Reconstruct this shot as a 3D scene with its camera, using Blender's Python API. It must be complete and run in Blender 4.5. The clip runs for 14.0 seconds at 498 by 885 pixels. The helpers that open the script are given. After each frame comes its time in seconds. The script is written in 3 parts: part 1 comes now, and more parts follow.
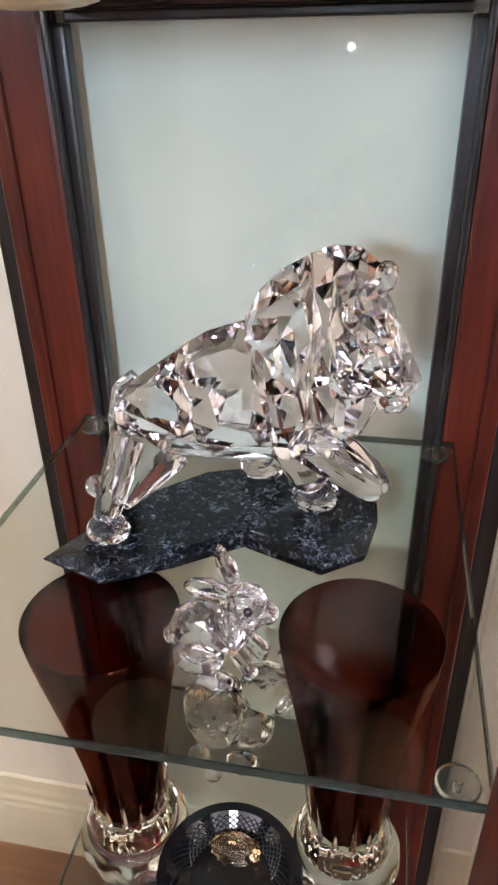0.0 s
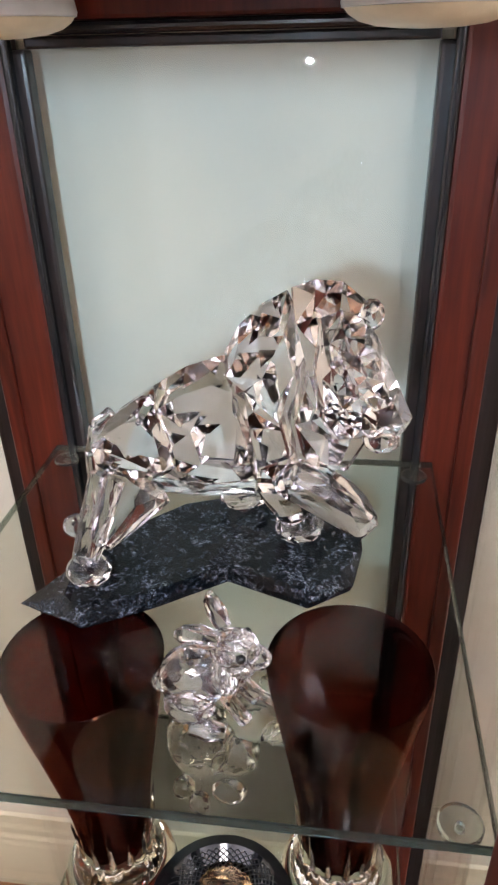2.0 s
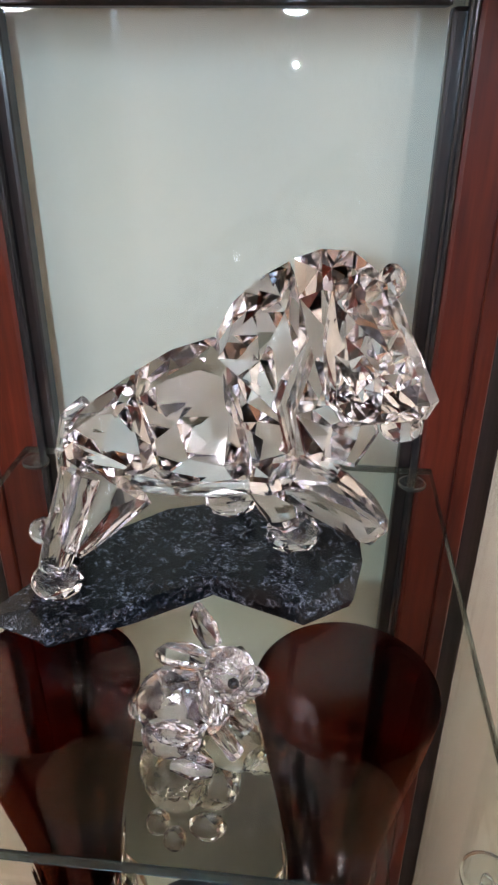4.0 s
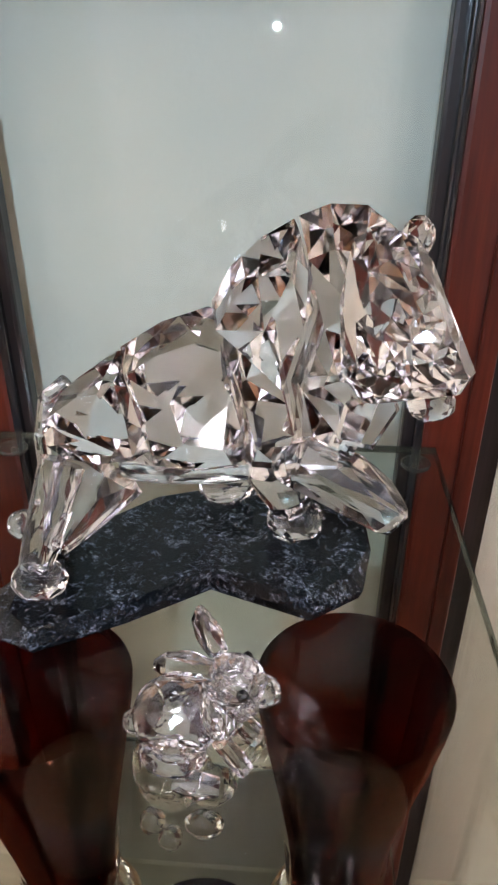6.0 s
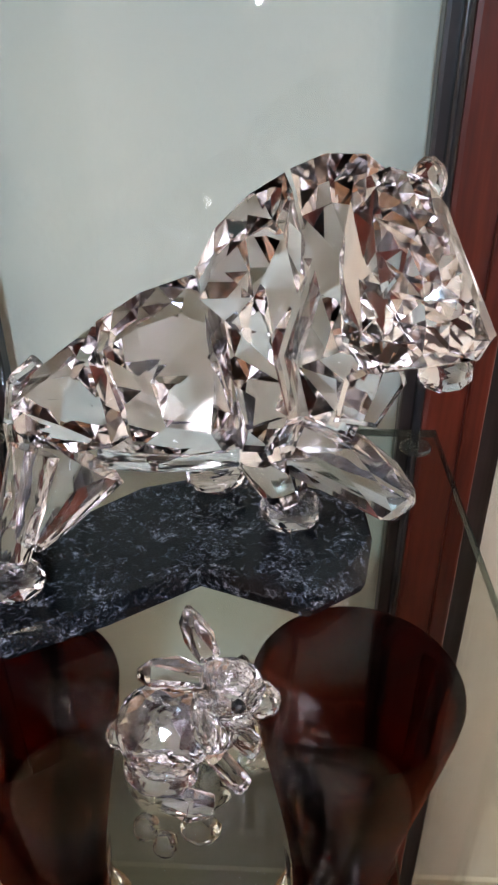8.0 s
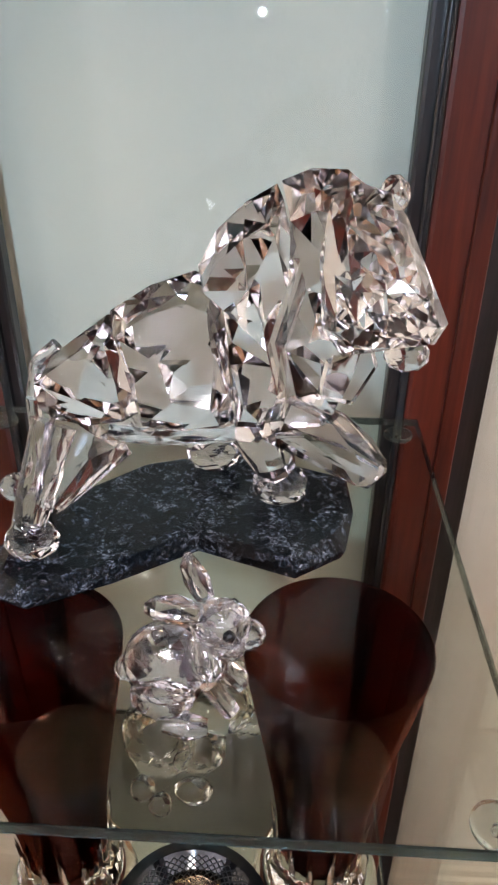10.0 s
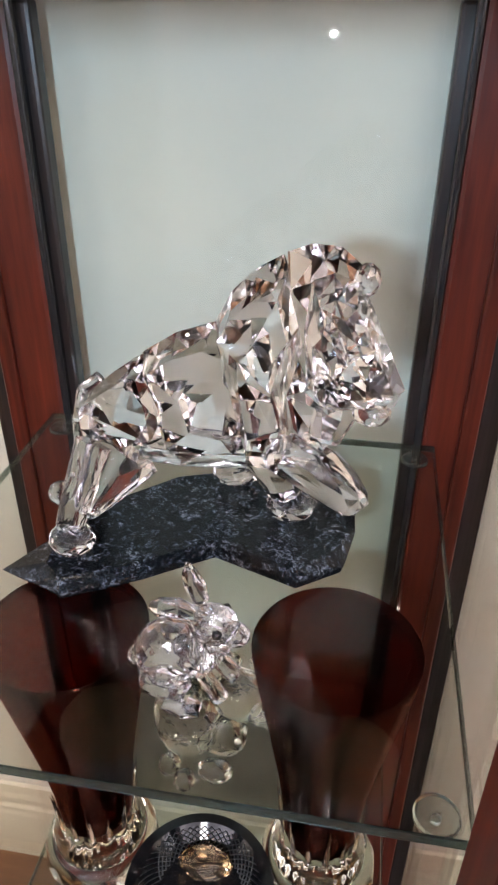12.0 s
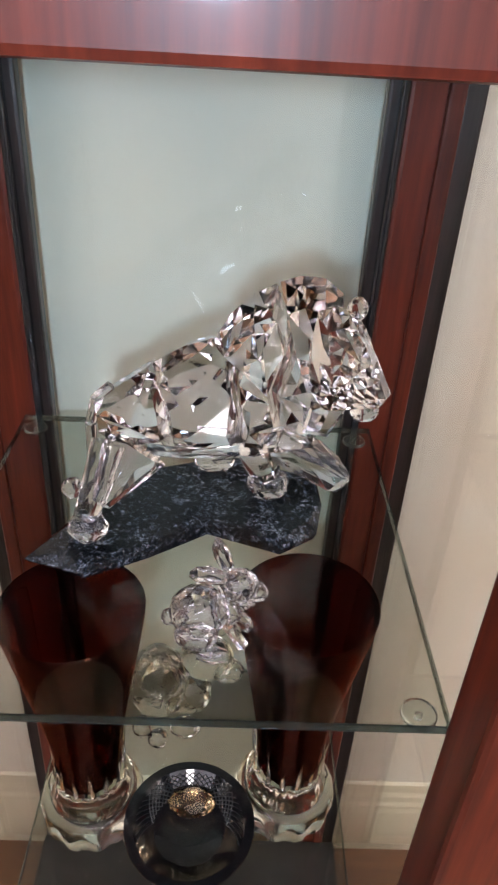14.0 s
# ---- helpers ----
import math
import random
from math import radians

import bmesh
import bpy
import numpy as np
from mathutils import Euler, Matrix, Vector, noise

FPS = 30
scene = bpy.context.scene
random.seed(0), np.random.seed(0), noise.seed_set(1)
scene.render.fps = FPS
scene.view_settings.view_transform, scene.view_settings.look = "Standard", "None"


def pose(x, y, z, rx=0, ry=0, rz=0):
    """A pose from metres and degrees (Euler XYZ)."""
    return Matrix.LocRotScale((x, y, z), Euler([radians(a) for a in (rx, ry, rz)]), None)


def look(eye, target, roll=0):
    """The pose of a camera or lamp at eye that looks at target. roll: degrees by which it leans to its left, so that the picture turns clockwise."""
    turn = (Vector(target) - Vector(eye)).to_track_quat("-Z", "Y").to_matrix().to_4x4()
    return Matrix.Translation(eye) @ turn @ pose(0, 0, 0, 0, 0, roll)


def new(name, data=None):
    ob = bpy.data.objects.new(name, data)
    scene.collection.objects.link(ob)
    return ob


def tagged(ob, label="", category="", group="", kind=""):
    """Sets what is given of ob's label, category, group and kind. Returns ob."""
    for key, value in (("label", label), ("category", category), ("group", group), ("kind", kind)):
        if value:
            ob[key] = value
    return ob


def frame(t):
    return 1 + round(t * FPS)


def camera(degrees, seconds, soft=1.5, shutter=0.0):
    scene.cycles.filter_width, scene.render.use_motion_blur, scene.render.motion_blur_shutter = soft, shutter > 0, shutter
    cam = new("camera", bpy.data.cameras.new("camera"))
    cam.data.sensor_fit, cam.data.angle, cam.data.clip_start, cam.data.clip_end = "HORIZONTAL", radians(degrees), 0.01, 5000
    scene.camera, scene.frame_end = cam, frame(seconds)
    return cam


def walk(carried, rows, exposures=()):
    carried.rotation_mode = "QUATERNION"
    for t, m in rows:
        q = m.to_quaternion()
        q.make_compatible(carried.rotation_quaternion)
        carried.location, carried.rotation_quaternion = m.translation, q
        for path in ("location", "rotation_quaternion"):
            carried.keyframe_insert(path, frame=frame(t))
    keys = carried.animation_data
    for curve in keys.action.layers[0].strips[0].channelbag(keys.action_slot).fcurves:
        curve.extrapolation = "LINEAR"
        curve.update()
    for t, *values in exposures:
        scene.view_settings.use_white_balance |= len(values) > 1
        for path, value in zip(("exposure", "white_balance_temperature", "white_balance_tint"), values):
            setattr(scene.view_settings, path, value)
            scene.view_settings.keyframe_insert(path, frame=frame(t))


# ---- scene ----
from mathutils import geometry

cam = camera(38.9, 14.0, 2.3)
PATH = [
    (0, (0.028, -0.008, 0.318), (-0.313, 1.687, -0.688), -1.2),
    (0.5, (0.034, 0.027, 0.308), (-0.393, 1.699, -0.704), -2.4),
    (1, (0.028, 0.021, 0.317), (-0.374, 1.733, -0.637), -2.6),
    (1.5, (0.025, 0.02, 0.321), (-0.269, 1.748, -0.643), -2.5),
    (2, (0.015, 0.007, 0.33), (-0.23, 1.725, -0.665), -1.5),
    (2.5, (0.011, 0.031, 0.319), (-0.194, 1.8, -0.592), 0.3),
    (3, (0.005, 0.036, 0.305), (-0.192, 1.796, -0.626), 0.6),
    (5.5, (-0.007, 0.062, 0.287), (-0.132, 1.809, -0.68), 0.1),
    (6, (-0.013, 0.072, 0.278), (-0.131, 1.801, -0.721), 0.2),
    (6.5, (-0.011, 0.076, 0.272), (-0.122, 1.803, -0.731), 0.0),
    (7, (-0.018, 0.079, 0.267), (-0.139, 1.791, -0.759), -0.0),
    (7.5, (-0.016, 0.086, 0.264), (-0.123, 1.799, -0.761), -0.3),
    (8, (-0.015, 0.096, 0.259), (-0.103, 1.815, -0.759), -0.5),
    (8.5, (-0.013, 0.102, 0.256), (-0.081, 1.828, -0.751), -0.3),
    (9, (-0.012, 0.096, 0.258), (-0.082, 1.815, -0.762), 0.2),
    (11.5, (0.005, -0.001, 0.306), (-0.152, 1.716, -0.707), 1.9),
    (12, (0.027, 0.018, 0.316), (-0.252, 1.708, -0.717), 0.3),
    (12.5, (0.023, -0.011, 0.309), (-0.196, 1.696, -0.709), 2.6),
    (13, (0.008, -0.027, 0.332), (-0.164, 1.72, -0.626), 1.0),
    (13.5, (-0.006, -0.045, 0.326), (-0.022, 1.687, -0.673), 1.1),
    (14, (-0.042, -0.056, 0.366), (0.016, 1.632, -0.705), 3.4),
]
walk(cam, [(t, look(eye, target, roll)) for t, eye, target, roll in PATH],
     [(0.0, 0.36), (2.5, 0.34), (5.5, 0.12), (9.0, 0.09), (11.5, 0.30), (13.5, 0.30), (14.0, 0.16)])

# ---- world and lamps ----
world = bpy.data.worlds.new("world")
scene.world = world
world.use_nodes = True
wn = world.node_tree
sky = wn.nodes.new("ShaderNodeTexSky")
sky.sky_type = 'NISHITA'
sky.sun_disc = False
sky.sun_elevation = math.radians(12)
sky.sun_rotation = math.radians(200)
wn.links.new(sky.outputs[0], wn.nodes["Background"].inputs[0])
wn.nodes["Background"].inputs[1].default_value = 0.08


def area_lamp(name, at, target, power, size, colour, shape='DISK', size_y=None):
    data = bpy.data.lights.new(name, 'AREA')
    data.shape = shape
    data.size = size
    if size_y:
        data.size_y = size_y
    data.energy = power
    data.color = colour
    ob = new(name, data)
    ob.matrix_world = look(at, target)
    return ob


# added lights: room fill with no seen source, then flash stand-ins behind the camera
area_lamp("ceiling_fill", (0.0, -1.15, 1.40), (0.0, -1.15, 0.0), 14.0, 0.40, (0.99, 0.925, 0.95))
# two discs added facing up, so that ceiling bounce brightens the crystal
area_lamp("upward_fill_left", (-1.2, -1.5, 0.45), (-1.1, -1.3, 2.4), 52.0, 0.40, (0.945, 0.905, 1.11))
area_lamp("upward_fill_right", (1.3, -1.0, 0.45), (1.1, -0.9, 2.4), 42.0, 0.40, (0.945, 0.905, 1.11))
# warm fill added from the front right, with no lamp known there
area_lamp("front_right_fill", (1.05, -1.9, 0.75), (-0.05, 0.4, 0.1), 6.0, 0.30, (1.0, 0.87, 0.72))
# fixed cool fill in place of the flash that moves with the camera
area_lamp("flash_fill", (-0.07, -0.40, 0.400), (-0.07, 0.5, 0.12), 6.2, 0.060, (0.53, 0.74, 1.0))
# tiny disc added only to mirror as the flash's glint in the back pane
area_lamp("flash_glint", (-0.062, -0.30, 0.292), (-0.07, 0.4, 0.22), 0.55, 0.010, (0.64, 0.84, 1.0))
scene.cycles.max_bounces = 24
scene.cycles.transmission_bounces = 24


# ---- materials ----
def material(name):
    m = bpy.data.materials.new(name)
    m.use_nodes = True
    nt = m.node_tree
    return m, nt, nt.nodes["Principled BSDF"], nt.nodes["Material Output"]


def node(nt, kind, **values):
    n = nt.nodes.new(kind)
    for key, value in values.items():
        n.inputs[key].default_value = value
    return n


def ramp(nt, source, stops):
    r = nt.nodes.new("ShaderNodeValToRGB")
    el = r.color_ramp.elements
    while len(el) < len(stops):
        el.new(0.5)
    for e, (p, c) in zip(el, stops):
        e.position = p
        e.color = (*c, 1)
    nt.links.new(source, r.inputs[0])
    return r.outputs[0]


def coords(nt, scale=(1, 1, 1)):
    tc = nt.nodes.new("ShaderNodeTexCoord")
    mp = nt.nodes.new("ShaderNodeMapping")
    mp.inputs["Scale"].default_value = scale
    nt.links.new(tc.outputs["Object"], mp.inputs[0])
    return mp.outputs[0]


def noise_fac(nt, vec, scale, detail=4.0, rough=0.55):
    n = node(nt, "ShaderNodeTexNoise", Scale=scale, Detail=detail, Roughness=rough)
    nt.links.new(vec, n.inputs["Vector"])
    return n.outputs["Fac"]


def bump(nt, p, height, strength, distance):
    b = node(nt, "ShaderNodeBump", Strength=strength, Distance=distance)
    nt.links.new(height, b.inputs["Height"])
    nt.links.new(b.outputs[0], p.inputs["Normal"])


def plaster_mat(name, a, b):
    m, nt, p, out = material(name)
    v = coords(nt)
    big = noise_fac(nt, v, 2.2)
    fine = noise_fac(nt, v, 160, 3)
    nt.links.new(ramp(nt, big, [(0.3, a), (0.7, b)]), p.inputs["Base Color"])
    p.inputs["Roughness"].default_value = 0.62
    bump(nt, p, fine, 0.25, 0.002)
    return m


def paint_mat(name, a, b, rough):
    m, nt, p, out = material(name)
    v = coords(nt)
    nt.links.new(ramp(nt, noise_fac(nt, v, 9), [(0.3, a), (0.7, b)]), p.inputs["Base Color"])
    p.inputs["Roughness"].default_value = rough
    bump(nt, p, noise_fac(nt, v, 220, 2), 0.12, 0.001)
    return m


def mahogany_mat():
    m, nt, p, out = material("mahogany_varnish")
    v = coords(nt, (1, 1, 0.06))
    grain = noise_fac(nt, v, 190, 6, 0.6)
    wide = noise_fac(nt, v, 34, 3)
    mix = nt.nodes.new("ShaderNodeMath")
    mix.operation = 'MULTIPLY_ADD'
    mix.inputs[1].default_value = 0.45
    nt.links.new(grain, mix.inputs[0])
    half = nt.nodes.new("ShaderNodeMath")
    half.operation = 'MULTIPLY'
    half.inputs[1].default_value = 0.55
    nt.links.new(wide, half.inputs[0])
    nt.links.new(half.outputs[0], mix.inputs[2])
    nt.links.new(ramp(nt, mix.outputs[0], [(0.32, (0.026, 0.0045, 0.0030)), (0.52, (0.072, 0.011, 0.0055)), (0.72, (0.122, 0.020, 0.009))]), p.inputs["Base Color"])
    p.inputs["Roughness"].default_value = 0.36
    p.inputs["Specular IOR Level"].default_value = 0.16
    p.inputs["Coat Weight"].default_value = 0.27
    p.inputs["Coat Roughness"].default_value = 0.07
    bump(nt, p, grain, 0.10, 0.0006)
    return m


def floor_mat():
    m, nt, p, out = material("floor_boards")
    v = coords(nt, (0.08, 1, 1))
    nt.links.new(ramp(nt, noise_fac(nt, v, 40, 6), [(0.3, (0.13, 0.055, 0.022)), (0.7, (0.27, 0.13, 0.055))]), p.inputs["Base Color"])
    p.inputs["Roughness"].default_value = 0.35
    return m


def gasket_mat():
    m, nt, p, out = material("dark_ebonised_stop")
    v = coords(nt, (1, 1, 0.1))
    nt.links.new(ramp(nt, noise_fac(nt, v, 120), [(0.3, (0.010, 0.007, 0.0065)), (0.7, (0.022, 0.014, 0.012))]), p.inputs["Base Color"])
    p.inputs["Roughness"].default_value = 0.34
    p.inputs["Specular IOR Level"].default_value = 0.25
    p.inputs["Coat Weight"].default_value = 0.16
    p.inputs["Coat Roughness"].default_value = 0.10
    return m


def pane_mat(name, tint, base, smear=0.0):
    """Flat sheet glass: clear straight through, with a mirror reflection that grows towards grazing."""
    m, nt, p, out = material(name)
    nt.nodes.remove(p)
    lw = node(nt, "ShaderNodeLayerWeight", Blend=0.5)
    pw = nt.nodes.new("ShaderNodeMath")
    pw.operation = 'POWER'
    pw.inputs[1].default_value = 5.0
    nt.links.new(lw.outputs["Facing"], pw.inputs[0])
    ma = nt.nodes.new("ShaderNodeMath")
    ma.operation = 'MULTIPLY_ADD'
    ma.inputs[1].default_value = 0.9
    ma.inputs[2].default_value = base
    nt.links.new(pw.outputs[0], ma.inputs[0])
    tr = nt.nodes.new("ShaderNodeBsdfTransparent")
    tr.inputs[0].default_value = (*tint, 1)
    gl = node(nt, "ShaderNodeBsdfGlossy", Roughness=smear)
    mx = nt.nodes.new("ShaderNodeMixShader")
    nt.links.new(ma.outputs[0], mx.inputs[0])
    nt.links.new(tr.outputs[0], mx.inputs[1])
    nt.links.new(gl.outputs[0], mx.inputs[2])
    nt.links.new(mx.outputs[0], out.inputs[0])
    return m


def glass_mat(name, colour, ior=1.52, rough=0.0):
    m, nt, p, out = material(name)
    nt.nodes.remove(p)
    g = node(nt, "ShaderNodeBsdfGlass", Color=(*colour, 1), Roughness=rough, IOR=ior)
    nt.links.new(g.outputs[0], out.inputs[0])
    return m


def stone_mat():
    """Dark larvikite: black ground, silvery blue feldspar flakes of several sizes, thin pale veins."""
    m, nt, p, out = material("larvikite_stone")
    v = coords(nt)
    warp = node(nt, "ShaderNodeTexNoise", Scale=55.0, Detail=5.0, Roughness=0.7)
    nt.links.new(v, warp.inputs["Vector"])
    mixv = nt.nodes.new("ShaderNodeMix")
    mixv.data_type = 'VECTOR'
    mixv.inputs["Factor"].default_value = 0.022
    nt.links.new(v, mixv.inputs["A"])
    nt.links.new(warp.outputs["Color"], mixv.inputs["B"])

    def flakes(scale, lo, hi, stretch):
        mp = nt.nodes.new("ShaderNodeMapping")
        mp.inputs["Scale"].default_value = stretch
        mp.inputs["Rotation"].default_value = (0.3, 0.2, 0.8)
        nt.links.new(mixv.outputs["Result"], mp.inputs[0])
        vo = node(nt, "ShaderNodeTexVoronoi", Scale=scale)
        nt.links.new(mp.outputs[0], vo.inputs["Vector"])
        sep = nt.nodes.new("ShaderNodeSeparateColor")
        nt.links.new(vo.outputs["Color"], sep.inputs[0])
        mr = node(nt, "ShaderNodeMapRange", **{"From Min": lo, "From Max": hi})
        nt.links.new(sep.outputs[0], mr.inputs["Value"])
        return mr.outputs[0]

    def join(kind, a, b):
        n = nt.nodes.new("ShaderNodeMath")
        n.operation = kind
        for k, q in enumerate((a, b)):
            if isinstance(q, float):
                n.inputs[k].default_value = q
            else:
                nt.links.new(q, n.inputs[k])
        return n.outputs[0]

    def span(source, lo, hi):
        mr = node(nt, "ShaderNodeMapRange", **{"From Min": lo, "From Max": hi})
        nt.links.new(source, mr.inputs["Value"])
        return mr.outputs[0]

    large = flakes(130.0, 0.45, 0.95, (1.0, 1.8, 1.0))
    small = flakes(380.0, 0.50, 1.0, (1.0, 2.4, 1.0))
    fine = span(noise_fac(nt, mixv.outputs["Result"], 640, 6, 0.8), 0.46, 0.56)
    patch = span(noise_fac(nt, v, 46, 4, 0.6), 0.42, 0.60)
    cell = node(nt, "ShaderNodeTexVoronoi", Scale=105.0)
    cell.feature = 'DISTANCE_TO_EDGE'
    nt.links.new(mixv.outputs["Result"], cell.inputs["Vector"])
    vein = span(cell.outputs["Distance"], 0.085, 0.0)
    vein = join('MULTIPLY', vein, span(noise_fac(nt, v, 170, 4, 0.7), 0.46, 0.62))
    body = join('ADD', join('MULTIPLY', large, 0.50), join('MULTIPLY', small, 0.65))
    body = join('MULTIPLY', join('MULTIPLY', body, fine), join('ADD', join('MULTIPLY', patch, 0.80), 0.20))
    body = join('ADD', body, join('MULTIPLY', vein, 0.50))
    col = ramp(nt, body, [(0.0, (0.0035, 0.0040, 0.0050)), (0.20, (0.009, 0.011, 0.014)), (0.40, (0.045, 0.051, 0.066)), (0.62, (0.16, 0.175, 0.21)), (0.95, (0.29, 0.30, 0.34))])
    nt.links.new(col, p.inputs["Base Color"])
    p.inputs["Roughness"].default_value = 0.09
    p.inputs["Specular IOR Level"].default_value = 0.25
    return m


def plain(name, colour, rough, metal=0.0):
    m, nt, p, out = material(name)
    v = coords(nt)
    a = tuple(c * 0.86 for c in colour)
    nt.links.new(ramp(nt, noise_fac(nt, v, 60), [(0.3, a), (0.7, colour)]), p.inputs["Base Color"])
    p.inputs["Roughness"].default_value = rough
    p.inputs["Metallic"].default_value = metal
    return m


M_WALL = plaster_mat("cream_plaster", (0.70, 0.635, 0.505), (0.77, 0.705, 0.575))
M_ROOM = plaster_mat("off_white_plaster", (0.74, 0.735, 0.72), (0.79, 0.785, 0.775))
M_SKIRT = paint_mat("cream_gloss_paint", (0.62, 0.55, 0.38), (0.70, 0.62, 0.45), 0.3)
M_CEIL = paint_mat("white_ceiling_paint", (0.76, 0.75, 0.72), (0.80, 0.79, 0.77), 0.7)
M_FLOOR = floor_mat()
M_MAHOG = mahogany_mat()
M_STOP = gasket_mat()
M_GASKET = plain("polished_black_gasket", (0.010, 0.010, 0.011), 0.16)
M_PANE = pane_mat("sheet_glass", (0.96, 0.975, 0.97), 0.03)
M_BACK_PANE = pane_mat("back_sheet_glass", (0.906, 0.929, 0.928), 0.03)
M_SHELF = pane_mat("shelf_glass", (0.905, 0.918, 0.885), 0.034)
M_SHELF_EDGE = glass_mat("shelf_edge_glass", (0.50, 0.60, 0.62), 1.5, 0.22)
M_SHELF_SIDE = pane_mat("shelf_side_glass", (0.66, 0.74, 0.70), 0.16, 0.15)
M_CRYSTAL = glass_mat("cut_crystal", (0.99, 0.99, 1.0), 1.46, 0.04)
M_LEAD = glass_mat("bright_cut_crystal", (0.985, 0.99, 1.0), 1.57)
M_CLEAR = glass_mat("clear_crystal", (0.975, 0.978, 0.945), 1.52, 0.01)
M_RUBY = glass_mat("ruby_glass", (0.385, 0.160, 0.130), 1.50)
M_AMBER = glass_mat("amber_crystal", (0.985, 0.90, 0.78), 1.54)
M_STONE = stone_mat()
M_BLACK = plain("black_glaze", (0.005, 0.005, 0.0055), 0.06)
M_BASE = plain("dark_base_board", (0.012, 0.009, 0.008), 0.55)
M_LATTICE = plain("grey_lattice", (0.032, 0.031, 0.030), 0.40)
M_EYE = plain("jet_bead", (0.01, 0.01, 0.01), 0.08)
M_WHITE = plain("white_plastic", (0.80, 0.79, 0.76), 0.32)
M_DIFF = plain("cream_diffuser", (0.78, 0.66, 0.46), 0.36)
M_PAD = plain("milky_silicone_pad", (0.86, 0.90, 0.88), 0.07)
M_PAD.node_tree.nodes["Principled BSDF"].inputs["Transmission Weight"].default_value = 0.985



# ---- builders ----
def part(name, bm, mat, parent=None, label="", smooth=False):
    me = bpy.data.meshes.new(name)
    bmesh.ops.recalc_face_normals(bm, faces=bm.faces)
    bm.to_mesh(me)
    bm.free()
    for mm in (mat if isinstance(mat, (list, tuple)) else (mat,)):
        me.materials.append(mm)
    if smooth:
        for f in me.polygons:
            f.use_smooth = True
        me.set_sharp_from_angle(angle=math.radians(38))
    ob = new(name, me)
    if parent is not None:
        ob.parent = parent
    if label:
        ob["label"] = label
    return ob


def box(bm, x0, x1, y0, y1, z0, z1, bevel=0.0, seg=2):
    r = bmesh.ops.create_cube(bm, size=1)
    for v in r["verts"]:
        v.co = Vector(((x0 + x1) / 2 + v.co.x * (x1 - x0), (y0 + y1) / 2 + v.co.y * (y1 - y0), (z0 + z1) / 2 + v.co.z * (z1 - z0)))
    if bevel:
        edges = {e for v in r["verts"] for e in v.link_edges}
        bmesh.ops.bevel(bm, geom=list(edges), offset=bevel, segments=seg, affect='EDGES', profile=0.6)


def box_part(name, dims, mat, parent=None, label="", bevel=0.001):
    bm = bmesh.new()
    box(bm, *dims, bevel=bevel)
    return part(name, bm, mat, parent, label)


def lathe(bm, profile, seg, at=(0, 0, 0), closed=False, wobble=None):
    rings = []
    for k, (r, z) in enumerate(profile):
        ring = []
        for i in range(seg):
            a = 2 * math.pi * i / seg
            rr = r * (wobble(k, i) if wobble else 1)
            ring.append(bm.verts.new((at[0] + rr * math.cos(a), at[1] + rr * math.sin(a), at[2] + z)))
        rings.append(ring)
    pairs = list(zip(rings, rings[1:])) + ([(rings[-1], rings[0])] if closed else [])
    for a, b in pairs:
        for i in range(seg):
            bm.faces.new((a[i], a[(i + 1) % seg], b[(i + 1) % seg], b[i]))
    if not closed:
        bm.faces.new(rings[0])
        bm.faces.new(rings[-1])
    return rings


def hull_into(bm, points, flatten=5.0, mat=0):
    """Adds the faceted convex solid round the points."""
    t = bmesh.new()
    for p in points:
        t.verts.new(p)
    res = bmesh.ops.convex_hull(t, input=t.verts)
    inside = [g for g in res["geom_interior"] if isinstance(g, bmesh.types.BMVert)]
    bmesh.ops.delete(t, geom=inside, context='VERTS')
    loose = [v for v in t.verts if not v.link_faces]
    bmesh.ops.delete(t, geom=loose, context='VERTS')
    bmesh.ops.dissolve_limit(t, angle_limit=math.radians(flatten), verts=t.verts, edges=t.edges)
    bmesh.ops.recalc_face_normals(t, faces=t.faces)
    t.verts.ensure_lookup_table()
    made = {v: bm.verts.new(v.co) for v in t.verts}
    for f in t.faces:
        nf = bm.faces.new([made[v] for v in f.verts])
        nf.material_index = mat
    t.free()


def gem(bm, stations, n=8, jitter=0.06, seed=1, flatten=5.0, mat=0, up=(0, 0, 1), cuts=1):
    """A cut crystal lofted through stations (centre, half width across, half height) along their line."""
    rnd = random.Random(seed)
    pts = []
    fine = []
    for a, b in zip(stations, stations[1:]):
        for k in range(cuts):
            f = k / cuts
            fine.append((Vector(a[0]).lerp(Vector(b[0]), f), a[1] + (b[1] - a[1]) * f + 0.03 * a[1] * (k > 0), a[2] + (b[2] - a[2]) * f + 0.03 * a[2] * (k > 0)))
    stations = fine + [stations[-1]]
    cs = [Vector(s[0]) for s in stations]
    for k, (c, w, h) in enumerate(stations):
        d = (cs[min(k + 1, len(cs) - 1)] - cs[max(k - 1, 0)]).normalized()
        side = d.cross(Vector(up))
        if side.length < 1e-3:
            side = Vector((0, 1, 0))
        side.normalize()
        top = side.cross(d).normalized()
        for i in range(n):
            a = 2 * math.pi * (i + 0.5 * (k % 2)) / n
            j = 1 + rnd.uniform(-jitter, jitter)
            pts.append(cs[k] + side * (w * j * math.cos(a)) + top * (h * j * math.sin(a)) + d * rnd.uniform(-jitter, jitter) * min(w, h) * 0.6)
    hull_into(bm, pts, flatten, mat)


